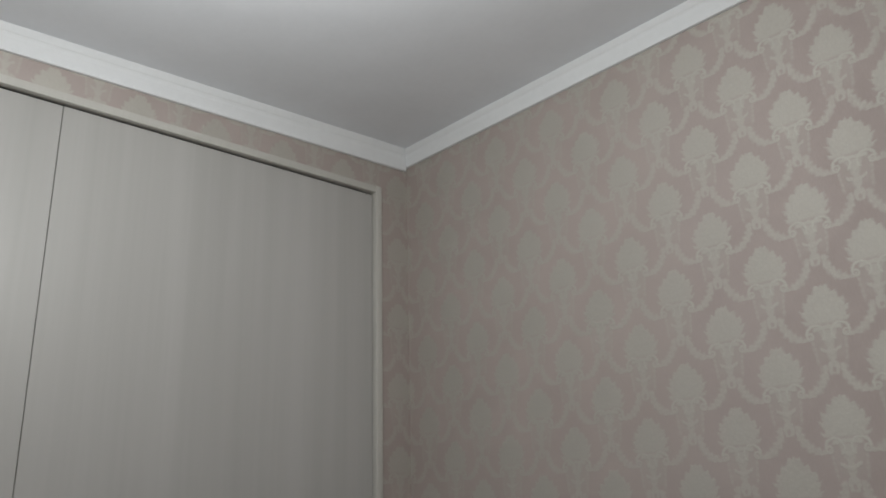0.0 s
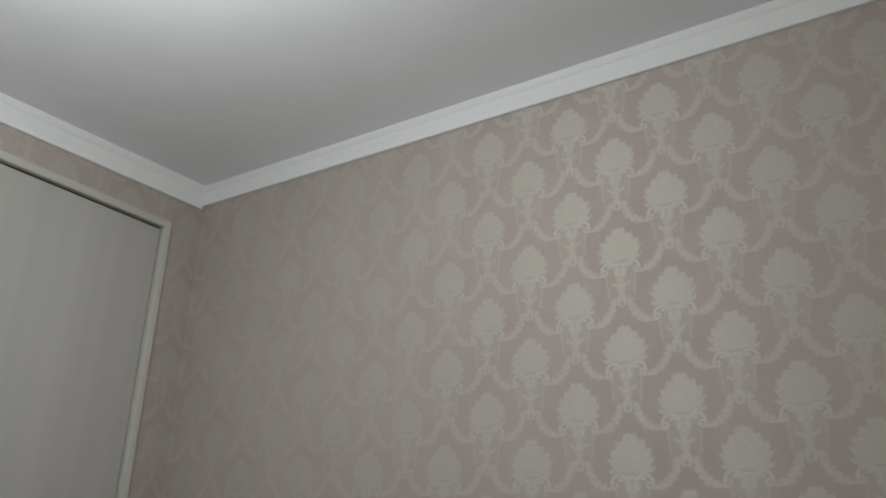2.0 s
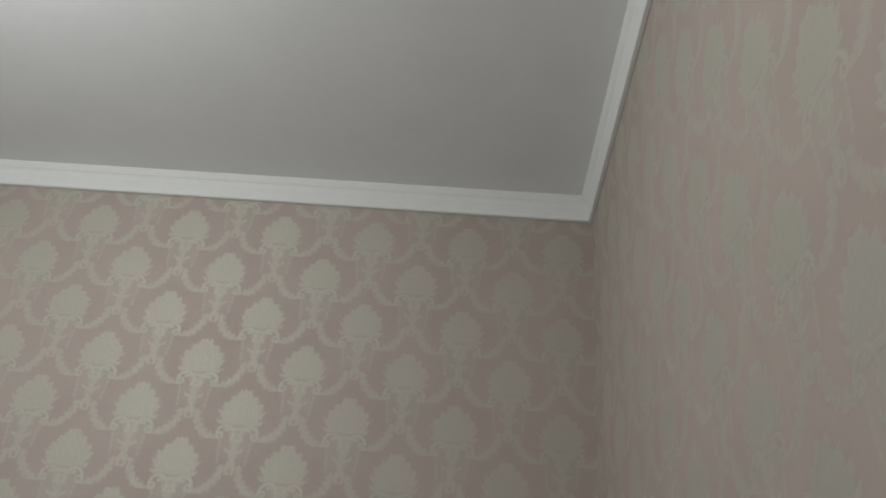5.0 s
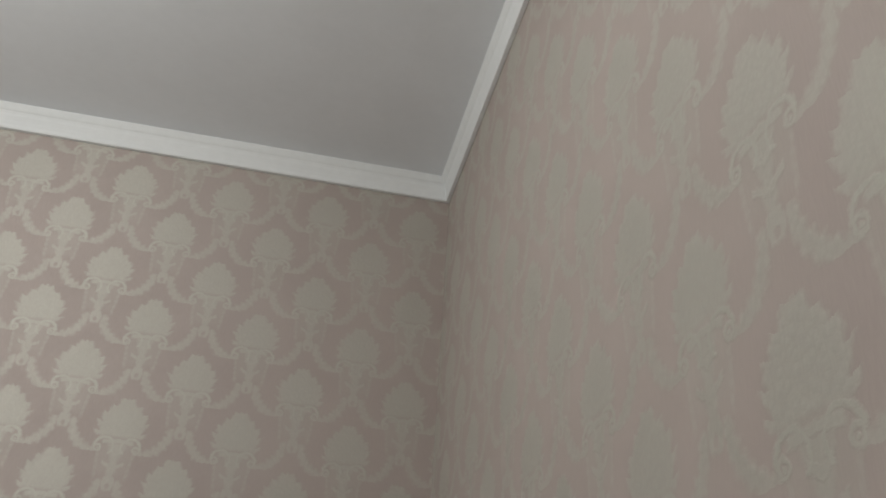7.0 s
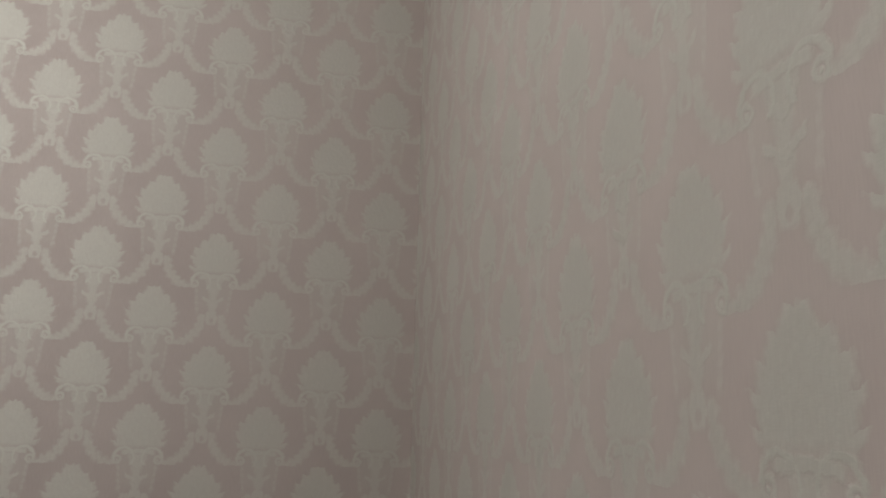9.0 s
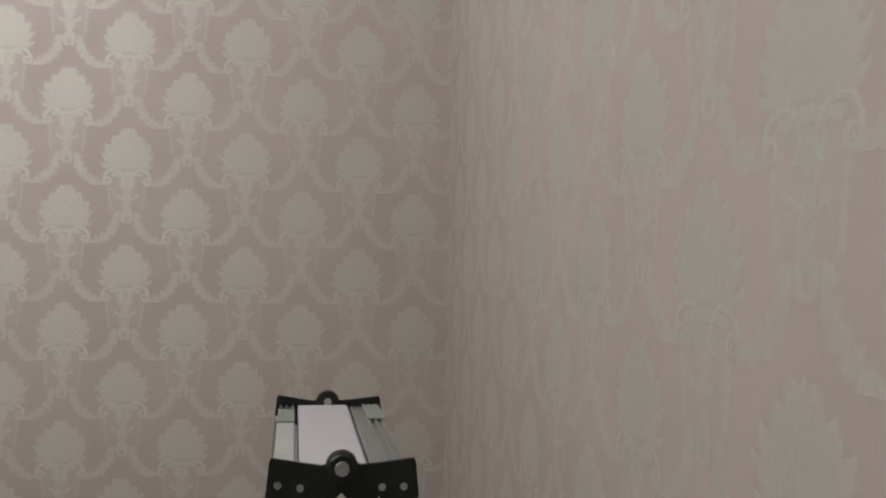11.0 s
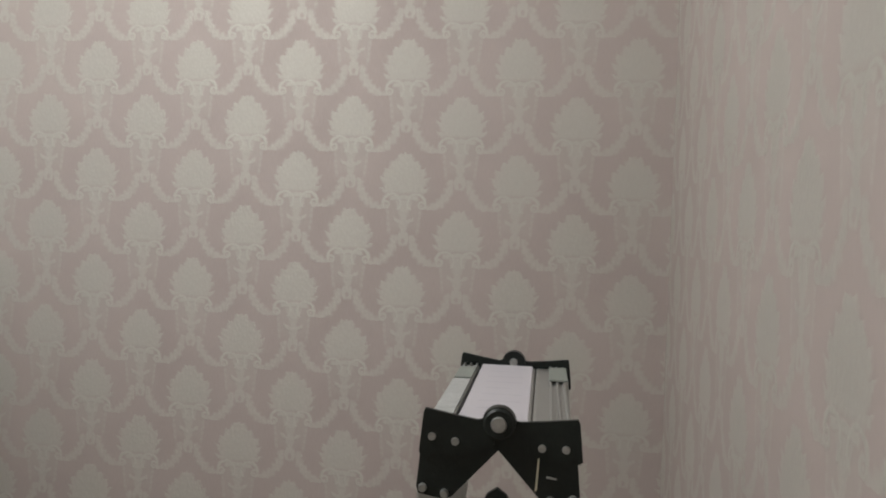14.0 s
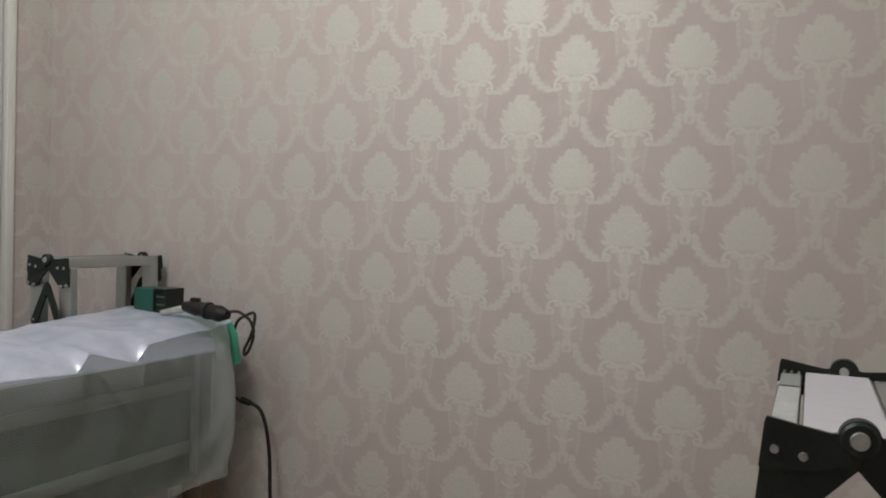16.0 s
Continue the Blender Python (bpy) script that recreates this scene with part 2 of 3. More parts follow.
def tube(bm, points, r, seg=8):
    """A round cable along a smooth line through the points."""
    pts = [Vector(p) for p in points]
    line = []
    for i in range(len(pts) - 1):
        p0, p1, p2, p3 = pts[max(i - 1, 0)], pts[i], pts[i + 1], pts[min(i + 2, len(pts) - 1)]
        for k in range(8):
            f = k / 8
            line.append(0.5 * ((2 * p1) + (p2 - p0) * f + (2 * p0 - 5 * p1 + 4 * p2 - p3) * f * f + (3 * p1 - p0 - 3 * p2 + p3) * f ** 3))
    line.append(pts[-1])
    rings = []
    for i, p in enumerate(line):
        d = (line[min(i + 1, len(line) - 1)] - line[max(i - 1, 0)]).normalized()
        q = d.to_track_quat("Z", "Y").to_matrix()
        rings.append([bm.verts.new(p + q @ Vector((r * math.cos(a), r * math.sin(a), 0))) for a in (2 * math.pi * k / seg for k in range(seg))])
    for a, b in zip(rings, rings[1:]):
        for k in range(seg):
            bm.faces.new((a[k], a[(k + 1) % seg], b[(k + 1) % seg], b[k]))
    bm.faces.new(rings[0][::-1]), bm.faces.new(rings[-1])


def done(name, bm, mat, smooth=False):
    me = bpy.data.meshes.new(name)
    bmesh.ops.recalc_face_normals(bm, faces=bm.faces)
    bm.to_mesh(me)
    bm.free()
    me.materials.append(mat)
    if smooth:
        me.shade_smooth()
        me.set_sharp_from_angle(angle=radians(38))
    return new(name, me)


def part(name, bm, mat, parent, label="", smooth=False):
    ob = done(name, bm, mat, smooth)
    ob.parent = parent
    return tagged(ob, label)


def thing(name, m, label, category, group="", kind=""):
    ob = new(name)
    ob.empty_display_size = 0.1
    ob.matrix_world = m
    return tagged(ob, label, category, group, kind)


# ---------------------------------------------------------------- the room
def wall(name, label, anchor, turn, spans):
    """A papered wall: boxes in its own plane, x to the right as seen from inside, its origin on a figure of the paper."""
    bm = bmesh.new()
    for x0, x1, z0, z1 in spans:
        box(bm, x0, x1, 0, 0.12, z0, z1)
    ob = done(name, bm, PAPER)
    uv = ob.data.uv_layers.new(name="plan")
    for loop in ob.data.loops:
        p = ob.data.vertices[loop.vertex_index].co
        uv.data[loop.index].uv = (p.x + p.y, p.z)
    ob.matrix_world = pose(*anchor, 0, 0, turn)
    return tagged(ob, label, "wall", kind="structure")


NX, NZ = -0.0837, CROWN - 0.1460          # a figure on the north wall
EY, EZ = -1.4810, CROWN - 1.4291          # a figure on the east wall
wall("wall_north", "pink-beige damask wallpaper with pearly cream figures", (NX, 0, NZ), 0, [(WEST - 0.12 - NX, 0.12 - NX, -NZ, CEIL - NZ)])
wall("wall_east", "pink-beige damask wallpaper seen at a slant", (0, EY, EZ), -90, [(EY, EY - SOUTH, -EZ, CEIL - EZ)])
wall("wall_south", "pink-beige damask wallpaper", (-1.2, SOUTH, NZ), 180, [(-1.32, 1.655, -NZ, CEIL - NZ)])
W_N, W_S, W_TOP = -0.139, -2.56, CROWN - 0.119   # wardrobe opening
WY = -0.05
wall("wall_west", "papered wall round the built-in wardrobe", (WEST, WY, NZ), 90,
     [(W_N - WY, -WY, -NZ, CEIL - NZ), (W_S - WY, W_N - WY, W_TOP - NZ, CEIL - NZ), (SOUTH - WY, W_S - WY, -NZ, CEIL - NZ)])

bm = bmesh.new()
box(bm, WEST - 0.8, 0.12, SOUTH - 0.12, 0.12, -0.1, 0)
tagged(done("floor", bm, FLOORING), "brown laminate floor", "floor", kind="structure")


def sag(x, y):
    """The ceiling hangs a little lower towards the south-west corner."""
    return 0.082 * min(1.0, max(0.0, x / WEST)) * min(1.0, max(0.0, y / SOUTH))


bm = bmesh.new()
bmesh.ops.create_grid(bm, x_segments=12, y_segments=12, size=0.5)
for v in bm.verts:
    v.co.x, v.co.y = WEST - 0.02 + (v.co.x + 0.5) * (0.14 - WEST), SOUTH - 0.12 + (v.co.y + 0.5) * (0.24 - SOUTH)
    v.co.z = CEIL - sag(v.co.x, v.co.y)
raised = bmesh.ops.extrude_face_region(bm, geom=bm.faces[:])["geom"]
for v in raised:
    if isinstance(v, bmesh.types.BMVert):
        v.co.z = CEIL + 0.1
tagged(done("ceiling", bm, WHITE_CEILING), "matt white painted ceiling", "ceiling", kind="structure")


def cornice(name, a, b, inward, drop=0.0):
    """A foam cornice along a wall from a to b, mitred at both ends; inward points into the room."""
    h = CEIL - CROWN
    prof = [(0, 0), (0.010, 0), (0.012, 0.004), (0.0125, 0.012), (0.015, 0.024), (0.0185, 0.037), (0.0195, 0.044), (0.0210, 0.0475), (0.0220, 0.0500),
            (0.025, 0.053), (0.0290, 0.060), (0.0315, 0.066), (0.0325, 0.068), (0.0325, h), (0, h)]
    a, b, n = Vector(a), Vector(b), Vector(inward)
    along = (b - a).normalized()
    bm = bmesh.new()
    ends = []
    for p, s, low in ((a, 1, drop), (b, -1, drop * 0.2)):
        ends.append([bm.verts.new(p + n * d + along * (s * d) + Vector((0, 0, z - low * (h - z) / h - sag(p.x, p.y) * z / h))) for d, z in prof])
    k = len(prof)
    for i in range(k):
        bm.faces.new((ends[0][i], ends[0][(i + 1) % k], ends[1][(i + 1) % k], ends[1][i]))
    bm.faces.new(ends[0]), bm.faces.new(ends[1][::-1])
    return tagged(done(name, bm, CORNICE), "white moulded foam cornice", "cornice", kind="structure")


e = 0.001
cornice("trim_north", (WEST + e, -e, CROWN), (-e, -e, CROWN), (0, -1, 0))
cornice("trim_east", (-e, -e, CROWN), (-e, SOUTH + e, CROWN), (-1, 0, 0))
cornice("trim_south", (-e, SOUTH + e, CROWN), (WEST + e, SOUTH + e, CROWN), (0, 1, 0))
cornice("trim_west", (WEST + e, SOUTH + e, CROWN), (WEST + e, -e, CROWN), (1, 0, 0), 0.075)


# ---------------------------------------------------------------- wardrobe
def wardrobe():
    w = thing("wardrobe", pose(WEST, 0, 0), "built-in sliding wardrobe with pale grained doors", "wardrobe")
    # unseen carcass; its near-black colour stands in for shade behind the door gaps
    bm = bmesh.new()
    x0 = -0.62
    box(bm, x0, x0 + 0.02, W_S, W_N, 0, W_TOP)
    box(bm, x0 + 0.02, -0.002, W_S, W_S + 0.02, 0, W_TOP)
    box(bm, x0 + 0.02, -0.002, W_N - 0.02, W_N, 0, W_TOP)
    box(bm, x0 + 0.02, -0.002, W_S + 0.02, W_N - 0.02, W_TOP - 0.02, W_TOP)
    part("carcass", bm, DARK, w, "wardrobe carcass, coloured near black for the shade in the gaps")
    wide = 0.028
    # flat casing with eased edges round the opening
    for nm, y0, y1, z0, z1 in (("side", W_N - wide, W_N, 0, W_TOP), ("side", W_S, W_S + wide, 0, W_TOP), ("head", W_S + wide, W_N - wide, W_TOP - wide, W_TOP)):
        bm = bmesh.new()
        if nm == "side":
            box(bm, -0.02, 0.014, y0, y1, z0, z1, 0.004)
        else:
            box(bm, -0.02, 0.012, y0 - 0.004, y1 + 0.004, z0, z1, 0.004)
        part("casing_" + nm, bm, CASING, w, "cream lacquered casing", True)
    top = W_TOP - wide - 0.006
    seam = -1.333
    for y0, y1, x in ((seam + 0.0009, W_N - wide - 0.003, -0.010), (W_S + wide + 0.003, seam - 0.0009, -0.012)):
        bm = bmesh.new()
        box(bm, x - 0.018, x, y0, y1, 0.03, top, 0.0012)
        part("door", bm, VENEER, w, "pale grained sliding door, closed")
    return w


wardrobe()

# ---------------------------------------------------------------- lamp on the ceiling
lamp = thing("ceiling_lamp", pose(-1.44, -1.45, CEIL - sag(-1.44, -1.45)), "white pendant ceiling lamp, lit", "lamp")
bm = bmesh.new()
rod(bm, (0, 0, -0.03), (0, 0, 0), 0.045, 0.055, 28)
part("rose", bm, CORNICE, lamp, "", True)
bm = bmesh.new()
rod(bm, (0, 0, -0.20), (0, 0, -0.03), 0.006, None, 10)
part("stem", bm, CORNICE, lamp, "", True)

pend = thing("ceiling_fitting", pose(-1.358, -0.775, CEIL - sag(-1.358, -0.775)), "small brown and frosted ceiling fitting", "lamp")
bm = bmesh.new()
rod(bm, (0, 0, -0.012), (0, 0, 0), 0.045, 0.052, 24)
part("rose", bm, FROST, pend, "", True)
bm = bmesh.new()
bmesh.ops.create_uvsphere(bm, u_segments=20, v_segments=12, radius=0.034, matrix=Matrix.Translation((0.006, 0, -0.013)) @ Matrix.Diagonal((1, 1, 0.5, 1)))
part("cap", bm, BROWN_CAP, pend, "", True)


# ---------------------------------------------------------------- ladders
def ladder(m, height, label, mark=True, lean=4.0):
    """A folding multi-purpose ladder, folded and standing: hinge axis along y, two leaning frames, each of two nested sections."""
    w = thing("folding_ladder", m, label, "ladder", "folded ladders")
    half = 0.172
    pz = height
    inner = 0.044 if mark else 0.030
    for s in (-1, 1):
        turn = Matrix.Translation((0, 0, pz)) @ pose(0, 0, 0, 0, -s * lean, 0)
        foot = -pz / math.cos(radians(lean))
        for y in (-half, half):
            out = 1 if y > 0 else -1
            ya, yb = y - out * 0.008, y - out * 0.032
            bm = bmesh.new()
            box(bm, s * inner, s * 0.071, min(ya, yb), max(ya, yb), foot + 0.02, -0.020, 0.003, turn)
            part("stile", bm, ALUMINIUM, w)
            bm = bmesh.new()
            box(bm, s * (inner - 0.002), s * 0.073, min(ya, yb) - 0.002, max(ya, yb) + 0.002, foot + 0.006, foot + 0.045, 0.004, turn)
            part("foot", bm, RUBBER, w, "black rubber foot")
        for z in (-0.33, -0.60):
            bm = bmesh.new()
            box(bm, s * 0.028, s * 0.060, -half + 0.032, half - 0.032, z - 0.014, z + 0.014, 0.004, turn)
            for g in range(3):
                box(bm, s * (0.033 + g * 0.009), s * (0.036 + g * 0.009), -half + 0.032, half - 0.032, z + 0.0135, z + 0.0160, 0, turn)
            part("rung", bm, ALUMINIUM, w)
    # the top between the hinges: two ribbed channels and a white sticker, a little below the hinge pins
    pt = pz - (0.007 if mark else 0.0)
    for s in (-1, 1):
        bm = bmesh.new()
        box(bm, s * 0.0450 if s < 0 else 0.0300, s * 0.068, -half + 0.004, half - 0.004, pt - 0.022, pt + 0.002, 0.003)
        for g in range(3):
            box(bm, s * (0.047 + g * 0.008), s * (0.0500 + g * 0.008), -half + 0.006, half - 0.006, pt + 0.0010, pt + 0.0052, 0.0008)
        part("top_channel", bm, ALUMINIUM, w, "ribbed aluminium channel")
    bm = bmesh.new()
    box(bm, -0.0420, 0.0290, -half + 0.004, half - 0.004, pt - 0.022, pt + 0.002, 0.002)
    part("top_plate", bm, ALUMINIUM, w)
    if mark:
        bm = bmesh.new()
        box(bm, -0.0410, 0.0255, -half + 0.008, half - 0.006, pt + 0.0025, pt + 0.0042)
        sticker = part("sticker", bm, PAPER_LABEL, w, "white printed sticker")
        for k in range(7):
            bm = bmesh.new()
            y = half - 0.06 - k * 0.036
            box(bm, -0.028, 0.016 if k % 3 else 0.004, y, y + 0.004, pt + 0.0040, pt + 0.00426)
            part("print_bar", bm, LABEL_INK, sticker)
        bm = bmesh.new()
        box(bm, -0.0668, -0.0465, -0.158, 0.040, pt + 0.0050, pt + 0.0064)
        part("sticker", bm, WORN_LABEL, w, "small worn pale sticker")
        bm = bmesh.new()
        box(bm, -0.0670, -0.0465, 0.050, 0.128, pt + 0.0050, pt + 0.0064)
        part("tape", bm, DULL_TAPE, w, "dull green-grey tape")
        for y0, y1, x0, x1 in ((0.060, 0.152, 0.0465, 0.0690),):
            bm = bmesh.new()
            box(bm, x0, x1, y0, y1, pt + 0.0050, pt + 0.0066, 0.0006)
            part("tape", bm, DULL_TAPE, w, "dull torn packing tape")
    # hinges: a knuckle, two wing plates and two leg plates at each end
    for y in (-half, half):
        out = 1 if y > 0 else -1
        y0, y1 = min(y, y + out * 0.005), max(y, y + out * 0.005)
        bm = bmesh.new()
        rod(bm, (0, y - out * 0.004, pz), (0, y + out * 0.0095, pz), 0.0158, None, 30)
        rod(bm, (0, y + out * 0.0095, pz), (0, y + out * 0.0115, pz), 0.0148, 0.0125, 30)
        hinge = part("hinge", bm, BLACK_STEEL, w, "black steel locking hinge", True)
        bm = bmesh.new()
        rod(bm, (0, y + out * 0.0115, pz), (0, y + out * 0.0140, pz), 0.0076, 0.0066, 20)
        part("pivot_bolt", bm, RIVET, hinge, "", True)
        bm = bmesh.new()
        rod(bm, (0, y - out * 0.004, pz + 0.001), (0, y - out * 0.0065, pz + 0.001), 0.0056, 0.0048, 18)
        part("pivot_end", bm, RIVET, hinge, "", True)
        for s in (-1, 1):
            bm = bmesh.new()
            edge, crown = (0.0686, 0.0105) if s < 0 else (0.0721, 0.0073)
            prism(bm, [(s * 0.002, pz + 0.006), (s * 0.020, pz + 0.002), (s * 0.040, pz + crown * 0.5), (s * edge, pz + crown), (s * (edge + 0.0017), pz + crown - 0.004), (s * (edge + 0.0052), pz - 0.031), (s * (edge + 0.002), pz - 0.0335),
                       (s * 0.032, pz - 0.030), (s * 0.004, pz - 0.021)], y0, y1)
            part("wing_plate", bm, BLACK_STEEL, hinge)
            bm = bmesh.new()
            d = -out * 0.003
            if mark and out > 0:
                prism(bm, [(s * 0.046, pz - 0.020), (s * 0.0725, pz - 0.028), (s * 0.0757, pz - 0.064), (s * 0.0735, pz - 0.0705), (s * 0.062, pz - 0.0735), (s * 0.052, pz - 0.0600)], y0 + d, y1 + d)
            else:
                prism(bm, [(0, pz - 0.010), (s * 0.030, pz - 0.020), (s * 0.0725, pz - 0.028), (s * 0.0757, pz - 0.064), (s * 0.0735, pz - 0.0705), (s * 0.050, pz - 0.0745), (s * 0.042, pz - 0.0715), (0, pz - 0.0256)], y0 + d, y1 + d)
            part("leg_plate", bm, BLACK_STEEL, hinge)
            for rx, rz in ((0.040, -0.0198 - s * 0.0007), (0.0617, -0.0181 - s * 0.0024), (0.0640 if mark and out > 0 else 0.0488, -0.0688 if out < 0 or not mark else -0.046), (0.0694, -0.0657 - s * 0.001)):
                bm = bmesh.new()
                rod(bm, (s * rx, y, pz + rz), (s * rx, y + out * 0.0075, pz + rz), 0.0046, 0.0034, 14)
                part("rivet", bm, RIVET, hinge, "", True)
        if mark and out < 0:
            # cream strip painted as the light through the crack beside the leg plate
            bm = bmesh.new()
            prism(bm, [(0.0365, pz - 0.030), (0.0380, pz - 0.030), (0.0366, pz - 0.058), (0.0345, pz - 0.061)], y - 0.0062, y - 0.005)
            part("scuff_gap_light", bm, GAP_LIGHT, hinge, "cream strip for light showing through a gap")
            bm = bmesh.new()
            prism(bm, [(0.0446, pz - 0.0455), (0.0539, pz - 0.0470), (0.0539, pz - 0.0488), (0.0446, pz - 0.0475)], y - 0.0056, y - 0.005)
            part("scuff_gap_light", bm, RIVET, hinge, "white scratch")
        # the second pair of hinges, folded inside below
        if mark and out > 0:
            continue
        for s in (-1, 1):
            bm = bmesh.new()
            prism(bm, [(0, pz - 0.060), (s * 0.009, pz - 0.066), (s * 0.056, pz - 0.165), (s * 0.050, pz - 0.178), (s * 0.034, pz - 0.172), (0, pz - 0.092)], y0, y1)
            part("inner_hinge", bm, BLACK_STEEL, w)
            bm = bmesh.new()
            rod(bm, (s * 0.046, y, pz - 0.162), (s * 0.046, y + out * 0.0075, pz - 0.162), 0.0046, 0.0034, 14)
            part("rivet", bm, RIVET, w, "", True)
    return w


ladder(pose(-0.2790, -0.9621, 0, 0, 0, 2.12), CROWN - 1.7331, "folded aluminium ladder with black hinges and white sticker")
ladder(pose(-2.208, -0.221, 0, 0, 0, 4), CROWN - 1.695, "folded aluminium ladder standing beside the wardrobe", False, 0.8)

# ---------------------------------------------------------------- covered cabinet
T_E, T_W, T_N, T_S, T_TOP, T_BOT = -1.805, -2.10, -0.12, -1.15, CROWN - 1.882, CROWN - 2.28


def cabinet():
    w = thing("side_table", pose(0, 0, 0), "low grey-green sideboard wrapped in clear film", "table")
    bm = bmesh.new()
    prism(bm, [(T_W, T_TOP), (T_E - 0.15, T_TOP - 0.006), (T_E - 0.05, T_TOP - 0.022), (T_E, T_TOP - 0.044), (T_E, T_TOP - 0.049), (T_E - 0.05, T_TOP - 0.049), (T_W, T_TOP - 0.03)], T_S, T_N)
    part("tabletop", bm, PALE_TOP, w, "pale tabletop")
    bm = bmesh.new()
    prism(bm, [(T_E - 0.050, T_TOP + 0.030), (T_E - 0.016, T_TOP + 0.027), (T_E + 0.006, T_TOP - 0.005), (T_E + 0.017, T_TOP - 0.050), (T_E + 0.022, T_TOP - 0.090), (T_E - 0.004, T_TOP - 0.085), (T_E - 0.040, T_TOP - 0.040)], T_N - 0.002, T_N + 0.022)
    part("corner_guard", bm, GREEN, w, "green corner guard")
    bm = bmesh.new()
    box(bm, T_W + 0.002, T_E - 0.032, T_N - 0.012, T_N - 0.002, T_TOP - 0.07, T_TOP + 0.050, 0.002)
    part("edge_band", bm, GREEN, w, "green edge band")
    bm = bmesh.new()
    box(bm, T_W + 0.02, T_E - 0.045, T_S + 0.02, T_N - 0.02, T_BOT, T_TOP - 0.0495)
    part("body", bm, GREY_GREEN, w)
    for z0, z1 in ((T_TOP - 0.142, T_TOP - 0.120), (T_BOT + 0.085, T_BOT + 0.108)):
        bm = bmesh.new()
        box(bm, T_E - 0.0445, T_E - 0.033, T_S + 0.02, T_N - 0.10, z0 - 0.006, z1 + 0.006, 0.008)
        part("rail", bm, PALE_TRIM, w)
    bm = bmesh.new()
    box(bm, T_E - 0.0445, T_E - 0.030, T_N - 0.10, T_N - 0.08, T_BOT + 0.02, T_TOP - 0.05, 0.003)
    part("stile", bm, PALE_TRIM, w)
    for x in (T_W + 0.06, T_E - 0.050):
        for y in (T_S + 0.06, T_N - 0.050):
            bm = bmesh.new()
            box(bm, x - 0.035, x + 0.035, y - 0.035, y + 0.035, 0, T_BOT, 0.006)
            part("leg", bm, OLD_WOOD, w, "brown wooden leg")
    return w


cabinet()


def ramp(v, a, b):
    return max(0.0, min(1.0, (v - a) / (b - a)))


BRIM = [(-1.30, 0.690), (-1.00, 0.724), (-0.94, 0.700), (-0.80, 0.713), (-0.618, 0.703), (-0.586, 0.742), (-0.452, 0.702), (-0.414, 0.743), (-0.27, 0.757), (-0.19, 0.757), (-0.12, 0.772), (0.2, 0.772)]


def brim(y):
    """Height of the film's slack front fold: it sags in pouches and is pulled up again between them."""
    for (a, za), (b, zb) in zip(BRIM, BRIM[1:]):
        if y <= b:
            return za + (zb - za) * (y - a) / (b - a)
    return BRIM[-1][1]


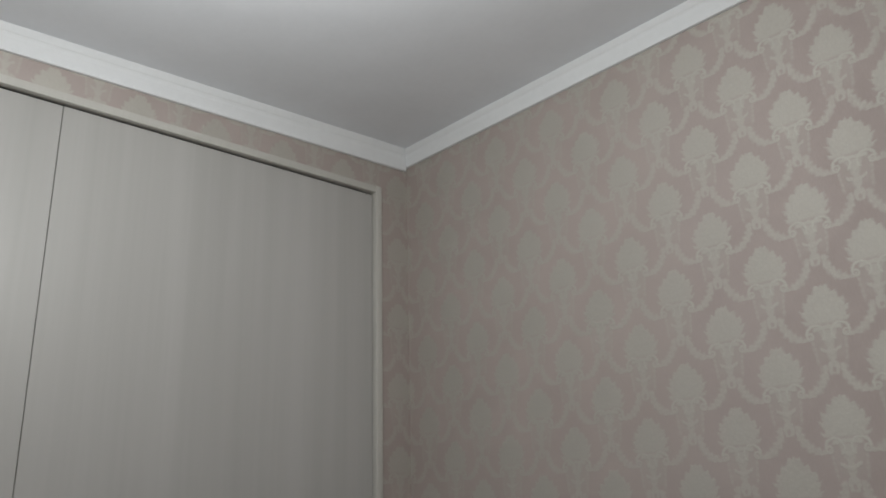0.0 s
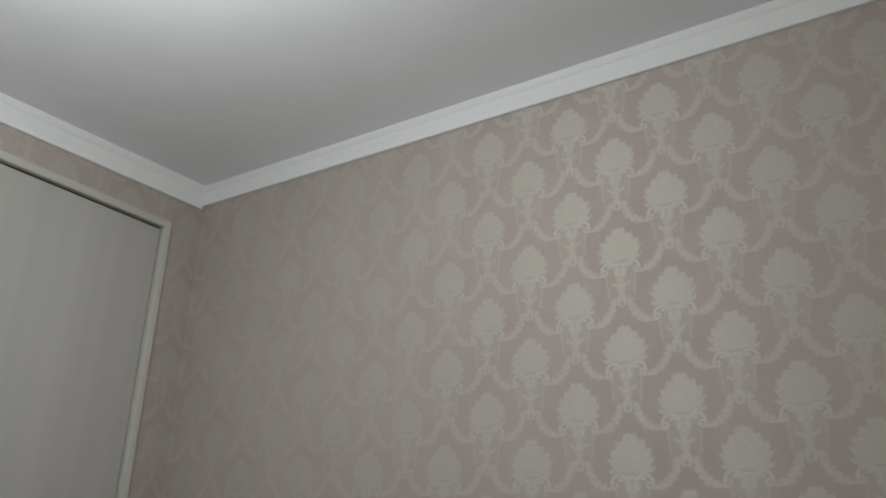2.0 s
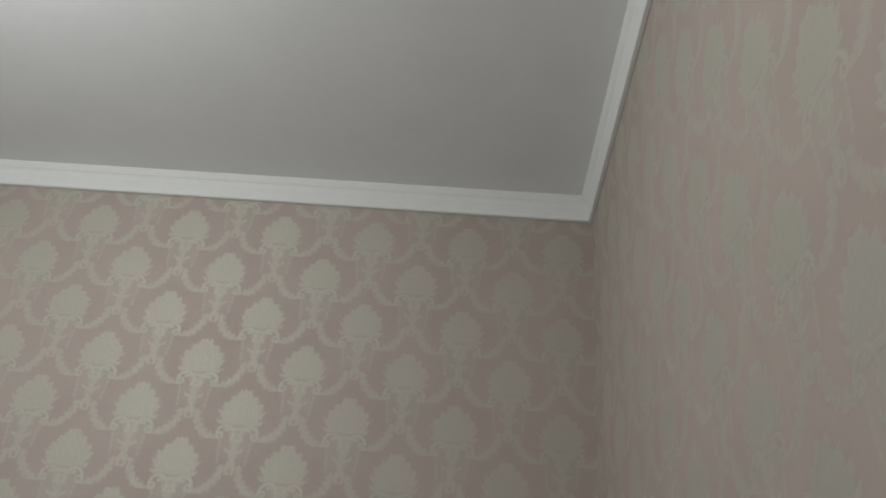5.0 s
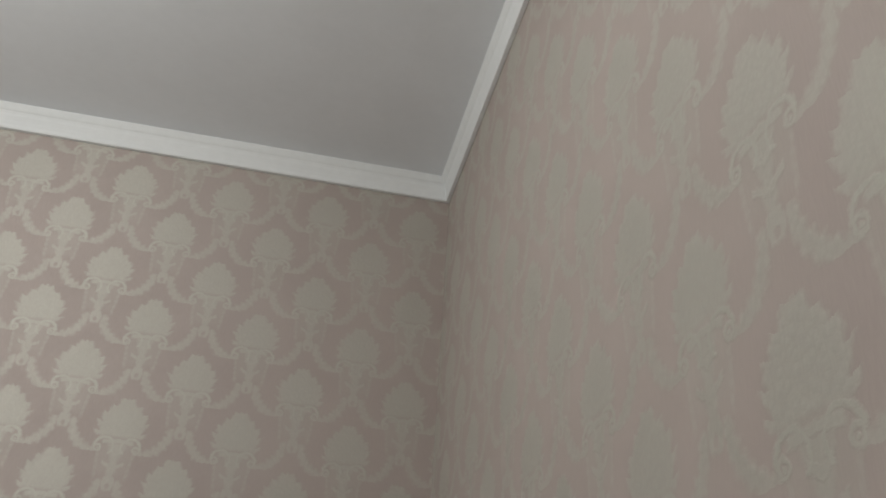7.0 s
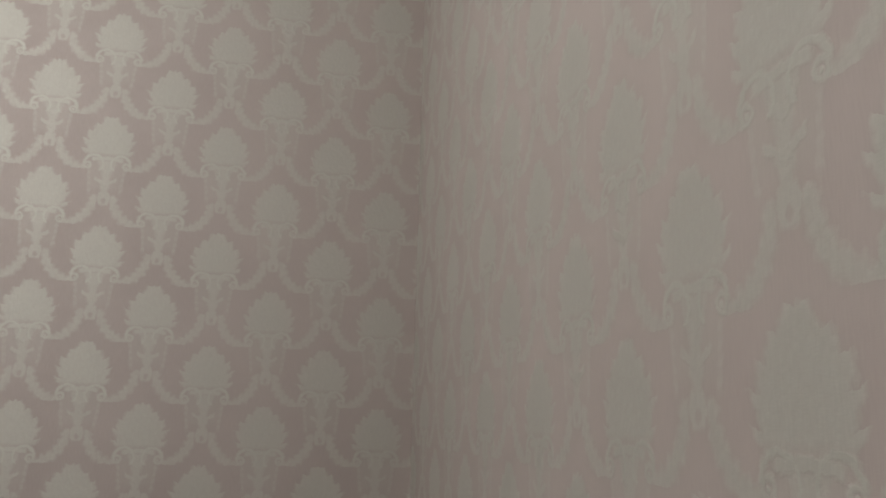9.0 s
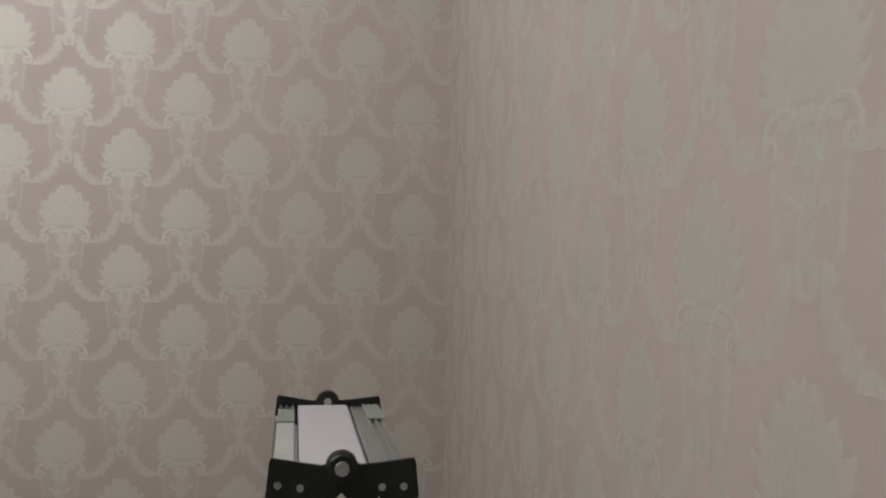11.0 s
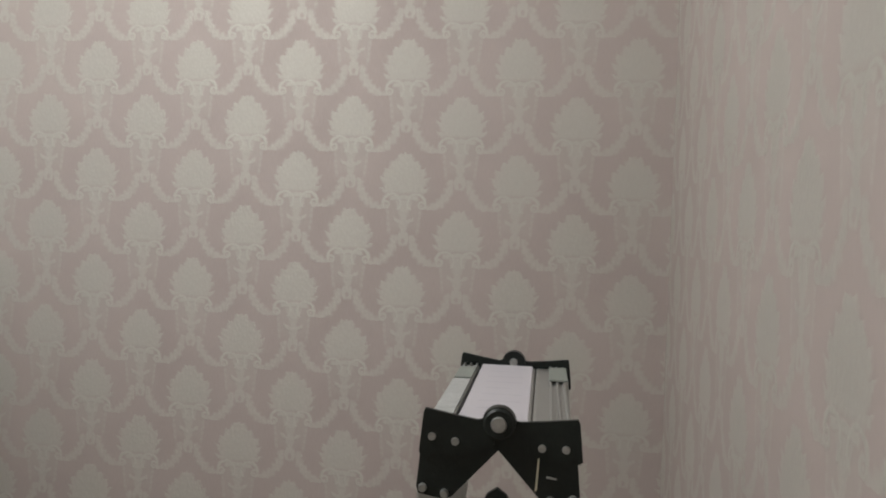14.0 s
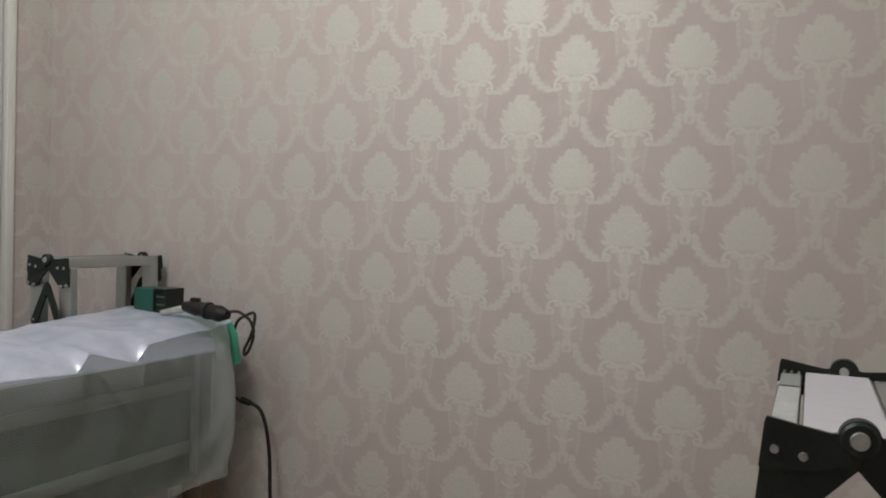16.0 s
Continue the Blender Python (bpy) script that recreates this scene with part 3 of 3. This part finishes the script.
def sheet():
    """The film: lies on the top in creased facets and hangs down in a skirt round the east side and the north end."""
    bm = bmesh.new()
    depth = T_N - T_S

    def back(y):
        return T_TOP + 0.012 + 0.029 * ramp(y - T_S, 0.55, 0.95)

    def crease(a, b):
        d = noise.voronoi(Vector((a * 3.4 + 0.3, b * 2.6, 0.37)))[0]
        e = noise.voronoi(Vector((a * 9 + b * 2, b * 8, 1.7)))[0]
        return max(0, 1 - (d[1] - d[0]) * 3.2) ** 2 * 0.010 + max(0, 1 - (e[1] - e[0]) * 2.6) * 0.0022 + noise.noise(Vector((a * 4, b * 3, 2))) * 0.004

    extra_milk = bm.verts.layers.float.new("extra_milk")

    def weave(rows, slot):
        for a, b in zip(rows, rows[1:]):
            for n in range(len(a) - 1):
                bm.faces.new((a[n], a[n + 1], b[n + 1], b[n])).material_index = slot

    nu, nv = 60, 150
    top = []
    for j in range(nv + 1):
        y = T_S + depth * j / nv
        front, rear = brim(y), back(y)
        row = []
        for i in range(nu + 1):
            u = i / nu
            z = rear + (front - rear) * u ** (2.0 + 60 * max(0, 0.75 - front))
            x = T_W + (T_E + 0.004 - T_W) * u
            z += (crease(x - T_W, y - T_S) + 0.004) * (1 - u ** 6)
            row.append(bm.verts.new((x, y, z)))
        top.append(row)
    weave(top, 1)
    # the skirt follows the edge of the top, round the corner, and back along the north end
    r = 0.035
    run, turn, end = depth - r, r * math.pi / 2, 0.13
    columns = []
    nc, nf = 190, 60
    for c in range(nc + 1):
        p = (run + turn + end) * c / nc
        if p < run:
            cx, cy, nx, ny = T_E + 0.004, T_S + p, 1.0, 0.0
        elif p < run + turn:
            g = (p - run) / r
            cx, cy, nx, ny = T_E + 0.004 - r + r * math.cos(g), T_N - r + r * math.sin(g), math.cos(g), math.sin(g)
        else:
            cx, cy, nx, ny = T_E + 0.004 - r - (p - run - turn), T_N, 0.0, 1.0
        edge = brim(cy) if ny < 0.5 else brim(T_N) + (back(T_N) - brim(T_N)) * ramp(T_E - cx, 0.03, 0.2)
        hem = 0.352 + 0.016 * noise.noise(Vector((p * 3.0, 0.3, 7))) - 0.02 * ramp(depth - p, 0.1, 0.3)
        slack = max(0.0, 0.752 - edge)
        col = []
        for k in range(nf + 1):
            f = (edge - hem) * (k / nf) ** 1.25
            g = f / (edge - hem)
            near = ramp(f, 0.0, 0.05)
            out = 0.034 * math.sin(math.pi * min(1.0, g * 1.1) * 0.85) * (0.4 + 0.6 * ramp(p, run - 0.35, run)) + slack * 0.35 * (1 - ramp(f, 0.02, 0.16))
            out += near * (0.007 * noise.noise(Vector((p * 7.0, f * 2.0, 5.0))) + 0.004 * noise.noise(Vector((p * 16 + f * 9, f * 7.0, 1.0))) + crease(p + 0.7, f + 0.2) * 0.45)
            # one sharp crease that runs aslant from the deepest pouch
            out += 0.007 * max(0, 1 - abs(p - 0.545 - f * 0.95) / 0.016) * near * (1 - ramp(f, 0.10, 0.17))
            v = bm.verts.new((cx + nx * out, cy + ny * out * 0.6, edge + 0.001 - f))
            wob = 0.05 * noise.noise(Vector((p * 6, f * 5, 4)))
            # milkier round the corner, just below the brim and along the hem
            v[extra_milk] = max(0.8 * ramp(p + wob, run - 0.13, run - 0.05), 0.45 * (1 - ramp(f + wob * 0.5, 0.03, 0.10)), 0.35 * ramp(g + wob, 0.86, 0.93))
            col.append(v)
        columns.append(col)

    weave(columns, 0)
    ob = done("plastic_sheet", bm, FILM)
    ob.data.materials.append(FILM_TOP)
    ob.data.shade_smooth()
    return tagged(ob, "creased milky plastic film draped over the sideboard", "plastic sheet")


sheet()

# ---------------------------------------------------------------- things on the table
kit = thing("tool_box", pose(-2.010, -0.175, T_TOP + 0.045, 0, 0, 3), "small dark green tool case on the table", "tool box")
bm = bmesh.new()
box(bm, -0.066, 0.003, -0.035, 0.035, 0, 0.066, 0.005)
part("case", bm, DARK_GREEN, kit, "", True)
bm = bmesh.new()
box(bm, 0.0035, 0.050, -0.030, 0.034, 0.002, 0.064, 0.003)
part("cover", bm, BLACK_STEEL, kit, "black recessed end cover", True)
for x0, x1, z0, z1 in ((0.0035, 0.0085, 0.001, 0.067), (0.047, 0.052, 0.001, 0.067), (0.0085, 0.047, 0.0605, 0.067), (0.0085, 0.047, 0.001, 0.007)):
    bm = bmesh.new()
    box(bm, x0, x1, -0.036, 0.035, z0, z1, 0.0015)
    part("rim", bm, BLACK_STEEL, kit)
for z in (0.020, 0.042):
    bm = bmesh.new()
    box(bm, 0.012, 0.044, -0.033, -0.0302, z, z + 0.005, 0.001)
    part("clasp", bm, GREY_GREEN, kit, "thin grey trim")

tool = thing("power_tool", pose(-1.813, -0.21, T_TOP + 0.062, 0, 0, -3), "black corded hand tool lying on the film", "power tool")
bm = bmesh.new()
rod(bm, (-0.075, 0, 0.008), (-0.03, 0, 0.006), 0.014, 0.021, 18)
rod(bm, (-0.03, 0, 0.006), (0.012, 0, 0.002), 0.021, 0.017, 18)
part("body", bm, RUBBER, tool, "", True)
bm = bmesh.new()
rod(bm, (0.012, 0, 0.002), (0.055, 0, -0.002), 0.019, 0.022, 18)
rod(bm, (0.055, 0, -0.002), (0.082, 0, -0.003), 0.022, 0.012, 18)
part("handle", bm, RUBBER, tool, "", True)
bm = bmesh.new()
rod(bm, (0.006, 0, 0.003), (0.016, 0, 0.002), 0.0235, None, 18)
part("collar", bm, BLACK_STEEL, tool, "", True)
bm = bmesh.new()
box(bm, -0.052, -0.022, -0.008, 0.008, 0.020, 0.034, 0.005)
part("switch", bm, RUBBER, tool, "", True)
bm = bmesh.new()
rod(bm, (-0.135, -0.03, -0.012), (-0.07, 0, 0.004), 0.007, 0.011, 12)
part("nozzle", bm, RIVET, tool, "bare metal tip", True)

bm = bmesh.new()
tube(bm, [(-1.734, -0.212, CROWN - 1.815), (-1.717, -0.20, CROWN - 1.814), (-1.702, -0.20, CROWN - 1.816), (-1.669, -0.20, CROWN - 1.834), (-1.656, -0.20, CROWN - 1.866), (-1.667, -0.20, CROWN - 1.905), (-1.683, -0.20, CROWN - 1.925),
          (-1.690, -0.195, CROWN - 1.912), (-1.676, -0.19, CROWN - 1.880), (-1.672, -0.18, CROWN - 1.845), (-1.697, -0.15, CROWN - 1.822), (-1.757, -0.11, CROWN - 1.835), (-1.827, -0.075, CROWN - 1.88), (-1.852, -0.06, CROWN - 2.05), (-1.817, -0.06, CROWN - 2.086)], 0.0042)
tagged(done("looped_cable", bm, RUBBER, True), "black looped cord hanging beside the table", "cable")
bm = bmesh.new()
tube(bm, [(-1.801, -0.06, CROWN - 2.086), (-1.776, -0.06, CROWN - 2.089), (-1.744, -0.06, CROWN - 2.103), (-1.722, -0.06, CROWN - 2.145), (-1.707, -0.06, CROWN - 2.222), (-1.701, -0.06, CROWN - 2.335), (-1.69, -0.06, 0.08), (-1.73, -0.06, 0.006), (-1.9, -0.07, 0.006)], 0.0052)
rod(bm, (-1.809, -0.06, CROWN - 2.084), (-1.779, -0.06, CROWN - 2.089), 0.010, 0.008, 12)
tagged(done("extension_cable", bm, RUBBER, True), "black cable dropping to the floor by the wall", "cable")
